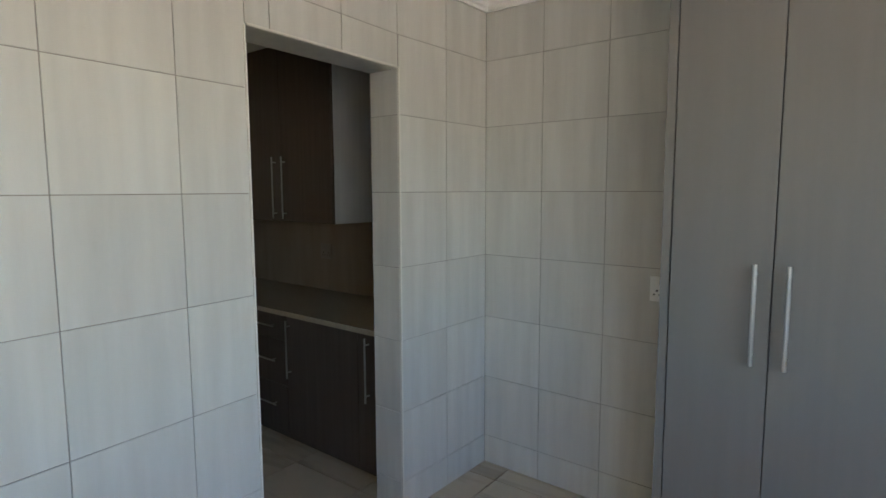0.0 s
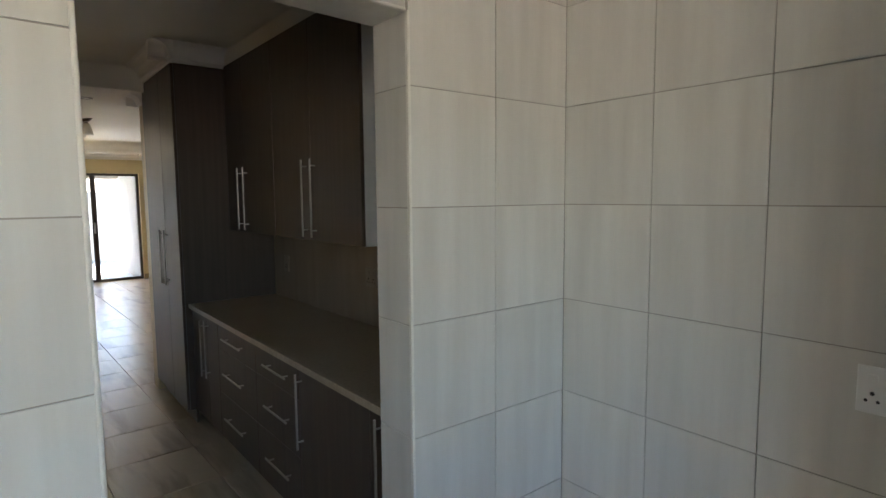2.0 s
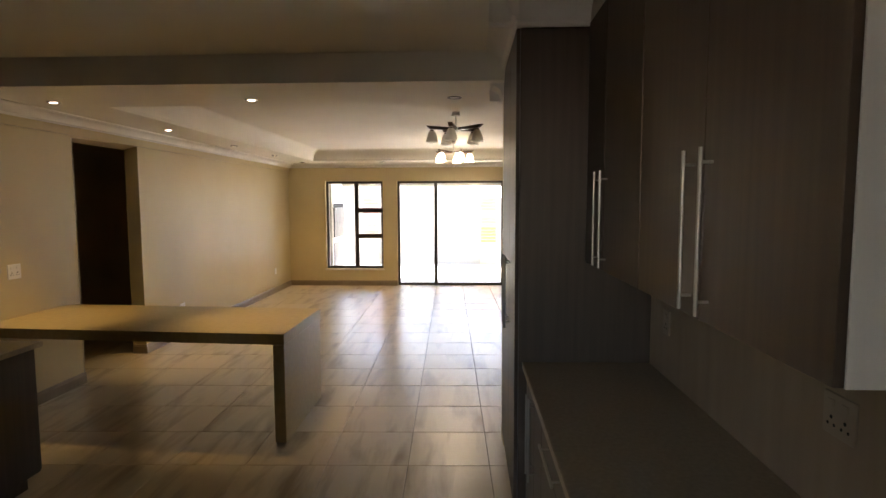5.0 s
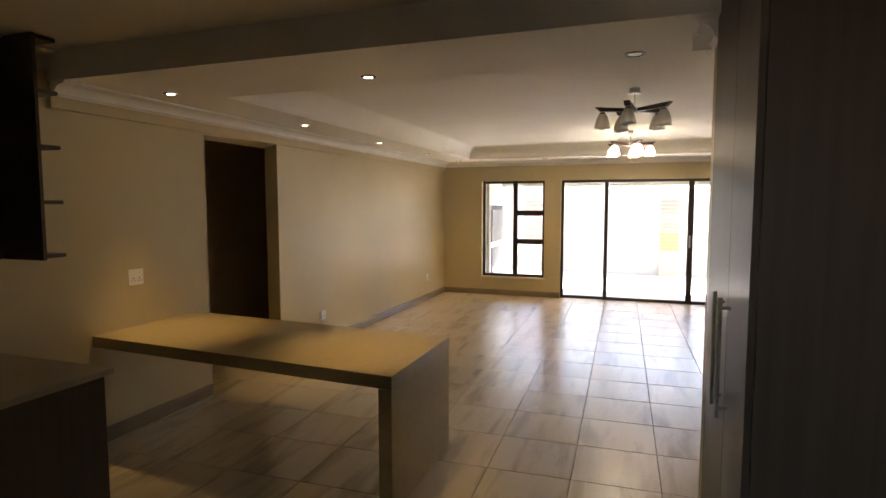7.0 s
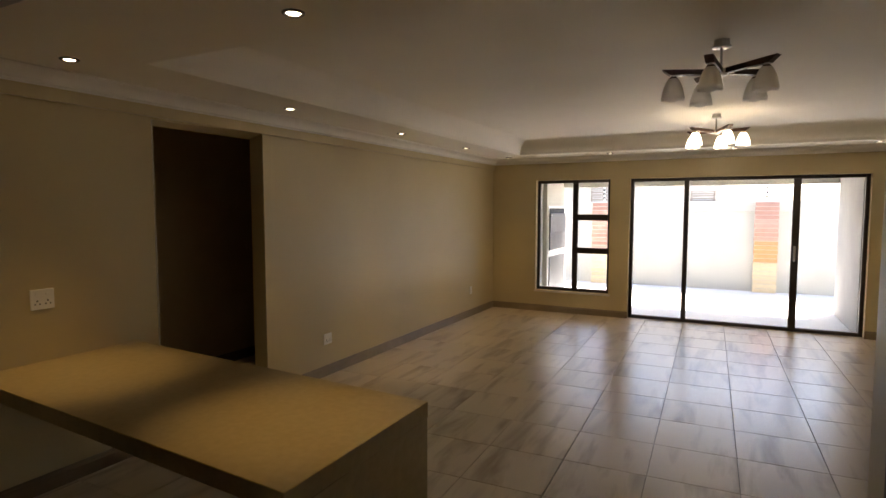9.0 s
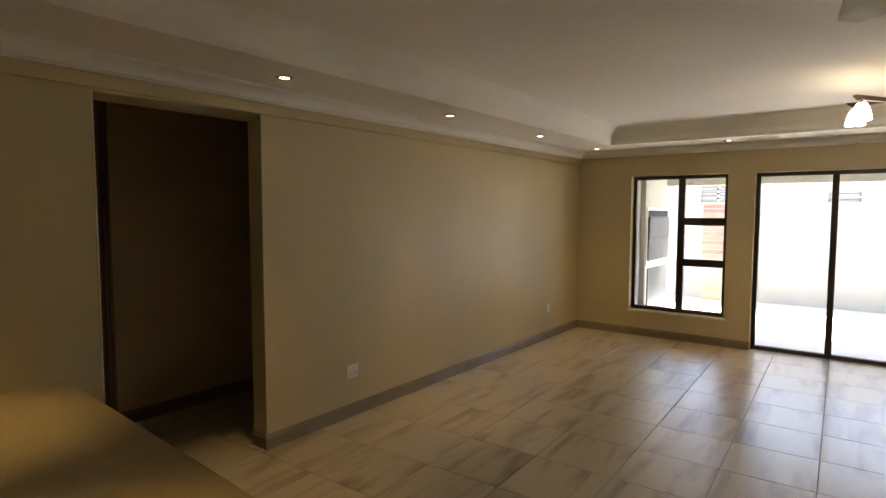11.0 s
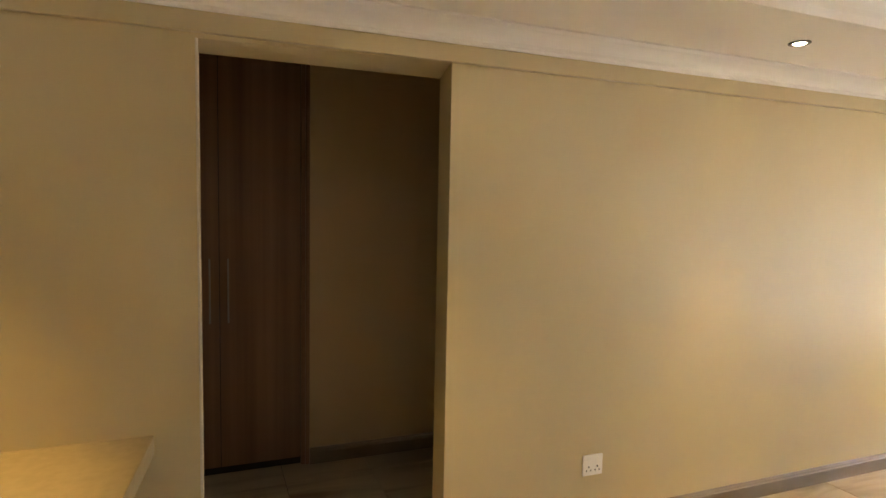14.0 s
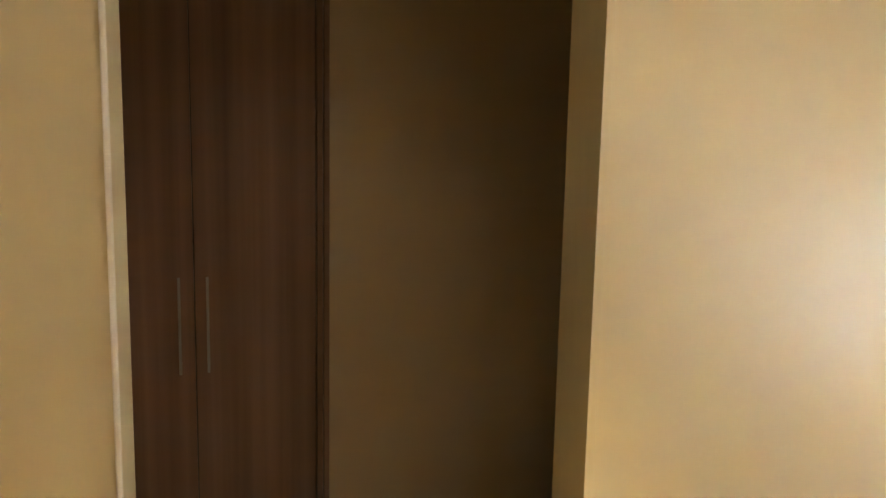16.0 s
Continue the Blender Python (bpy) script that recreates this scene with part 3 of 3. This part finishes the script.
def pendant(x, y, turn, shade_mat, label, shade_label):
    ob = thing("ceiling_lamp", label, "ceiling lamp", "five-arm ceiling lamps")
    ob.location = (x, y, ZC + 0.02)
    ob.rotation_euler = (0, 0, radians(turn))
    bm = bmesh.new()
    add_lathe(bm, [(0.0, -0.045), (0.05, -0.045), (0.052, -0.041), (0.052, -0.037), (0.042, -0.035), (0.042, 0.0)], (0, 0, 0), 28)
    part("canopy", bm, M_STEEL, ob, "brushed steel canopy", smooth=True)
    bm = bmesh.new()
    add_cyl(bm, (0, 0, -0.17), (0, 0, -0.028), 0.007)
    part("stem", bm, M_STEEL, ob, "thin steel stem")
    bm = bmesh.new()
    add_lathe(bm, [(0.0, -0.205), (0.03, -0.205), (0.04, -0.192), (0.04, -0.17), (0.012, -0.16), (0.0, -0.16)], (0, 0, 0), 20)
    part("hub", bm, M_STEEL, ob, smooth=True)
    for i in range(5):
        a = 2 * math.pi * i / 5
        r = Matrix.Rotation(a, 4, "Z")
        bm = bmesh.new()
        v = [bm.verts.new(r @ Vector(p)) for p in ((0.03, -0.016, -0.193), (0.03, 0.016, -0.193), (0.03, 0.016, -0.166), (0.03, -0.016, -0.166),
                                                    (0.275, -0.024, -0.183), (0.275, 0.024, -0.183), (0.318, 0.024, -0.148), (0.318, -0.024, -0.148))]
        for f in ((0, 1, 2, 3), (4, 5, 6, 7), (0, 1, 5, 4), (1, 2, 6, 5), (2, 3, 7, 6), (3, 0, 4, 7)):
            bm.faces.new([v[k] for k in f])
        part("arm", bm, M_LAMPWOOD, ob, "dark wooden arm")
        c = r @ Vector((0.255, 0, -0.175))
        bm = bmesh.new()
        add_cyl(bm, c, c + Vector((0, 0, -0.028)), 0.015)
        holder = part("lamp_holder", bm, M_STEEL, ob)
        bm = bmesh.new()
        outer = [(0.015, -0.022), (0.029, -0.03), (0.043, -0.055), (0.055, -0.09), (0.063, -0.126), (0.067, -0.15)]
        add_lathe(bm, outer + [(0.064, -0.15), (0.052, -0.09), (0.040, -0.055), (0.026, -0.034), (0.0, -0.028)], c, 24)
        for v in bm.verts:  # gently waved rim
            if v.co.z < c.z - 0.14:
                v.co.z += 0.004 * math.sin(5 * math.atan2(v.co.y - c.y, v.co.x - c.x))
        part("shade", bm, shade_mat, ob, shade_label, smooth=True)
        bm = bmesh.new()
        add_lathe(bm, [(0.0, -0.016), (0.019, -0.018), (0.026, -0.028), (0.031, -0.034)], c, 20)
        part("shade_cap", bm, M_LAMPWOOD, holder, "dark cap on the shade", smooth=True)
    return ob


pendant(1.828, 7.667, 44, M_SHADE, "unlit five-arm ceiling lamp with dark wood arms", "frosted glass bell shade")
pendant(1.735, 10.51, 8, M_SHADE_ON, "lit five-arm ceiling lamp with glass shades", "glowing white bell shade")

# ---- patio and outdoors ----
# Eave out of view, added to cut light entering the scullery window.
setting("eave", [(-3.0, 4.0, -2.55, -2.25, 2.5, 2.62)], M_RENDER, "unseen cream eave added to block light over the scullery window", "eave")
setting("ground", [(-200, 200, 12.7, 400, -0.4, -0.2), (-200, 200, -200, -2.25, -0.4, -0.2)], M_GROUND, "dry bare ground around the house", "ground")
setting("pavement", [(-6, 9, 12.715, 16.7, -0.2, -0.03)], M_PATIO, "pale paved patio in bright sun", "pavement")
setting("ceiling_patio", [(-6, 9, 12.72, 14.75, 2.35, 2.45), (-6, 9, 14.55, 14.75, 2.01, 2.35)], M_RENDER, "cream patio roof slab and beam", "ceiling")
pil = thing("patio_wall", "grey plastered patio side wall beside the sliding door", "wall")
box_part("wall", (3.38, 3.62, 12.72, 14.54, -0.03, 2.35), M_PILLAR, pil)
bw = thing("boundary_wall", "cream plastered boundary wall with a stepped capping", "garden wall")
box_part("wall", (-8, 12, 16.65, 16.85, -0.2, 1.55), M_RENDER, bw)
box_part("capping", (-8, 12, 16.60, 16.90, 1.551, 1.76), M_RENDER, bw, bevel=0.01)


def pier(x, y, orange=True):
    ob = thing("brick_pier", "banded red, orange and buff brick pier against the boundary wall" if orange else "banded red and buff brick pier against the boundary wall", "pier", "brick piers")
    box_part("core", (x - 0.202, x + 0.202, y + 0.012, y + 0.16, -0.03, 1.74), M_MORTAR, ob)
    n, h = 21, 0.0843
    for i in range(n):
        z = -0.03 + i * h
        mat = M_BRICK if z > (0.93 if orange else 0.68) else M_BRICK_ORANGE if orange and z > 0.5 else M_BRICK_BUFF
        cuts = (-0.21 + 0.006 * (i % 3), 0.21 - 0.006 * ((i + 1) % 2))
        for a, b in zip(cuts, cuts[1:]):
            box_part("brick", (x + a + 0.003, x + b - 0.003, y, y + 0.1, z + 0.006, z + h - 0.006), mat, ob)
    return ob


pier(2.51, 16.48)
pier(-0.625, 16.48, False)

braai = thing("built_in_barbecue", "white plastered barbecue with grey steel doors", "barbecue")
bx = -0.95
box_part("chimney_breast", (-2.2, bx, 13.49, 14.72, -0.03, 2.35), M_RENDER, braai)
box_part("firebox_frame", (bx + 0.001, bx + 0.02, 13.52, 14.58, 0.82, 1.66), M_WHITE, braai, "pale steel frame", bevel=0.004)
# No real recess: a black strip gives the shade of the gap.
box_part("firebox_gap", (bx + 0.0205, bx + 0.024, 13.56, 14.54, 1.53, 1.62), M_BLACK, braai, "black strip for the shaded gap over the door")
box_part("firebox_door", (bx + 0.0205, bx + 0.05, 13.55, 14.55, 1.19, 1.53), M_BRAAI, braai, "grey sliding steel door", bevel=0.004)
box_part("firebox_door", (bx + 0.0205, bx + 0.045, 13.55, 14.55, 0.88, 1.187), M_BRAAI, braai, "grey sliding steel door", bevel=0.004)
box_part("wood_store_frame", (bx + 0.001, bx + 0.015, 13.5, 14.62, 0.0, 0.81), M_WHITE, braai, "pale steel frame", bevel=0.004)
box_part("wood_store_door", (bx + 0.0155, bx + 0.03, 13.57, 14.55, 0.03, 0.77), M_BRAAI, braai, "grey lower steel door", bevel=0.004)
for y, z in ((13.56, 1.50), (14.54, 1.50), (14.54, 0.92)):
    bm = bmesh.new()
    add_cyl(bm, (bx + 0.045, y, z), (bx + 0.075, y, z), 0.014, seg=10)
    part("knob", bm, M_STEEL, braai, "small steel knob")
setting("wall_patio_left", [(-1.3, -1.02, 12.72, 13.488, -0.03, 2.35)], M_PILLAR, "grey patio wall", "wall")

house = thing("neighbour_house", "cream neighbouring house beyond the boundary wall", "house")
box_part("wall", (-14, 1.66, 21.0, 27.0, -0.2, 2.75), M_RENDER, house)
box_part("roof", (-15, 2.2, 20.4, 27.6, 2.751, 2.95), M_ROOF, house)
for x0, x1, z0, z1 in ((-1.86, -0.84, 1.78, 2.5), (0.87, 1.49, 1.80, 2.08)):
    w = box_part("window", (x0, x1, 20.95, 21.0, z0, z1), M_ROOF, house, "grey window with blinds")
    n = int((z1 - z0) / 0.07)
    for i in range(n):
        z = z0 + (i + 0.35) * (z1 - z0) / n
        box_part("slat", (x0 + 0.05, x1 - 0.05, 20.93, 20.949, z, z + 0.04), M_PILLAR, w)
    box_part("window_lintel", (x0 - 0.12, x1 + 0.12, 20.9, 20.949, z1 + 0.002, z1 + 0.13), M_RENDER, w)
    box_part("window_sill", (x0 - 0.1, x1 + 0.1, 20.86, 20.949, z0 - 0.08, z0 - 0.001), M_RENDER, w)

fence = thing("electric_fence", "thin white electric fence on the boundary wall", "fence")
for i in range(6):
    x = -6.895 + i * 3.135
    bm = bmesh.new()
    add_cyl(bm, (x, 16.75, 1.761), (x, 16.75, 2.25), 0.012, seg=8)
    post = part("post", bm, M_WHITE, fence)
    for k in range(5):
        box_part("insulator", (x - 0.02, x + 0.02, 16.715, 16.737, 1.832 + k * 0.085, 1.868 + k * 0.085), M_BLACK, post, "dark plastic insulator")
for i in range(5):
    bm = bmesh.new()
    add_cyl(bm, (-6.895, 16.735, 1.85 + i * 0.085), (8.78, 16.735, 1.85 + i * 0.085), 0.003, seg=6)
    part("wire", bm, M_STEEL, fence)

# ---- floor tiles ----
PITCH, TURN = 0.51, math.atan(0.03)


def tile_mesh(name, w, h, t, mat, gap):
    bm = bmesh.new()
    add_box(bm, -w / 2 + gap, w / 2 - gap, -h / 2 + gap, h / 2 - gap, -t, 0, bevel=0.0015)
    bmesh.ops.recalc_face_normals(bm, faces=bm.faces)
    me = bpy.data.meshes.new(name)
    bm.to_mesh(me)
    bm.free()
    me.materials.append(mat)
    return me


me_tile = tile_mesh("floor_tile", PITCH, PITCH, 0.011, M_FLOOR, 0.0023)
rot = Matrix.Rotation(TURN, 4, "Z")
for i in range(-12, 8):
    for j in range(-17, 14):
        c = rot @ Vector(((i + 0.5) * PITCH, (j + 0.5) * PITCH, 0))
        x, y = 2.057 + c.x, 5.985 + c.y
        room = XL - 0.2 < x < (XR + 0.1 if y > 5.3 else XW + 0.25) and -2.0 < y < 12.5
        hall = -3.0 < x <= XL - 0.2 and 5.4 < y < 9.2
        if room or hall:
            t = new("tile", me_tile)
            t.matrix_world = Matrix.Translation((x, y, 0)) @ rot
            t.parent = floor

# ---- wall tiles ----


def wall_tile(parent, dims):
    ob = box_part("tile", dims, M_WTILE, parent)
    return askew(ob) if parent is wall_scullery_front else ob


def grid_lines(start, step, lo, hi):
    k0 = math.floor((lo - start) / step)
    out = [start + k * step for k in range(k0, k0 + 40)]
    return [v for v in out if lo + 0.02 < v < hi - 0.02]


G = 0.0018
zs = [0.0] + grid_lines(1.539, 0.345, 0.0, 2.6) + [2.6]
xs = [XL] + grid_lines(2.503, 0.345, XL, XW) + [XW]
for z0, z1 in zip(zs, zs[1:]):
    for x0, x1 in zip(xs, xs[1:]):
        if x1 < 0.1:
            continue
        cells = []
        if z0 >= SOZ or x1 <= SO0 or x0 >= SO1:
            cells = [(x0, x1, z0)]
        else:
            za = SOZ if z1 > SOZ else None
            if x0 < SO0:
                cells.append((x0, SO0, z0))
            if x1 > SO1:
                cells.append((SO1, x1, z0))
            if za:
                cells.append((max(x0, SO0), min(x1, SO1), za))
        for a, b, z in cells:
            if b - a > 0.015 and z1 - z > 0.01:
                wall_tile(wall_scullery_front, (a + G, b - G, YS, YS + 0.006, z + G, z1 - G))
ys = [-2.1] + grid_lines(1.236, 0.341, -2.1, YS - 0.1) + [YS]
for z0, z1 in zip(zs, zs[1:]):
    for y0, y1 in zip(ys, ys[1:]):
        if y1 > 0.3:
            wall_tile(wall_scullery_right, (XW, XW + 0.006, y0 + G, y1 - G, z0 + G, z1 - G))
        # tiled reveals of the opening
    if z0 < SOZ:
        zt = min(z1, SOZ)
        wall_tile(wall_scullery_front, (SO1 - 0.004, SO1 + 0.002, YS + 0.008, YK - 0.002, z0 + G, zt - G))
        wall_tile(wall_scullery_front, (SO0 - 0.002, SO0 + 0.004, YS + 0.008, YK - 0.002, z0 + G, zt - G))
wall_tile(wall_scullery_front, (SO0 + 0.005, SO1 - 0.005, YS + 0.008, YK - 0.002, SOZ - 0.004, SOZ + 0.002))
for nm, dims in (("trim_scullery_right", (SO1 - 0.005, SO1 + 0.006, YS - 0.004, YS + 0.008, 0, SOZ)), ("trim_scullery_left", (SO0 - 0.006, SO0 + 0.005, YS - 0.004, YS + 0.008, 0, SOZ)),
                 ("trim_scullery_top", (SO0 + 0.006, SO1 - 0.006, YS - 0.004, YS + 0.008, SOZ - 0.005, SOZ + 0.006))):
    bm = bmesh.new()
    add_box(bm, *dims, bevel=0.004)
    tagged(askew(mesh_object(nm, bm, M_TRIM)), "cream tile edge trim on the opening", "trim", kind="structure")
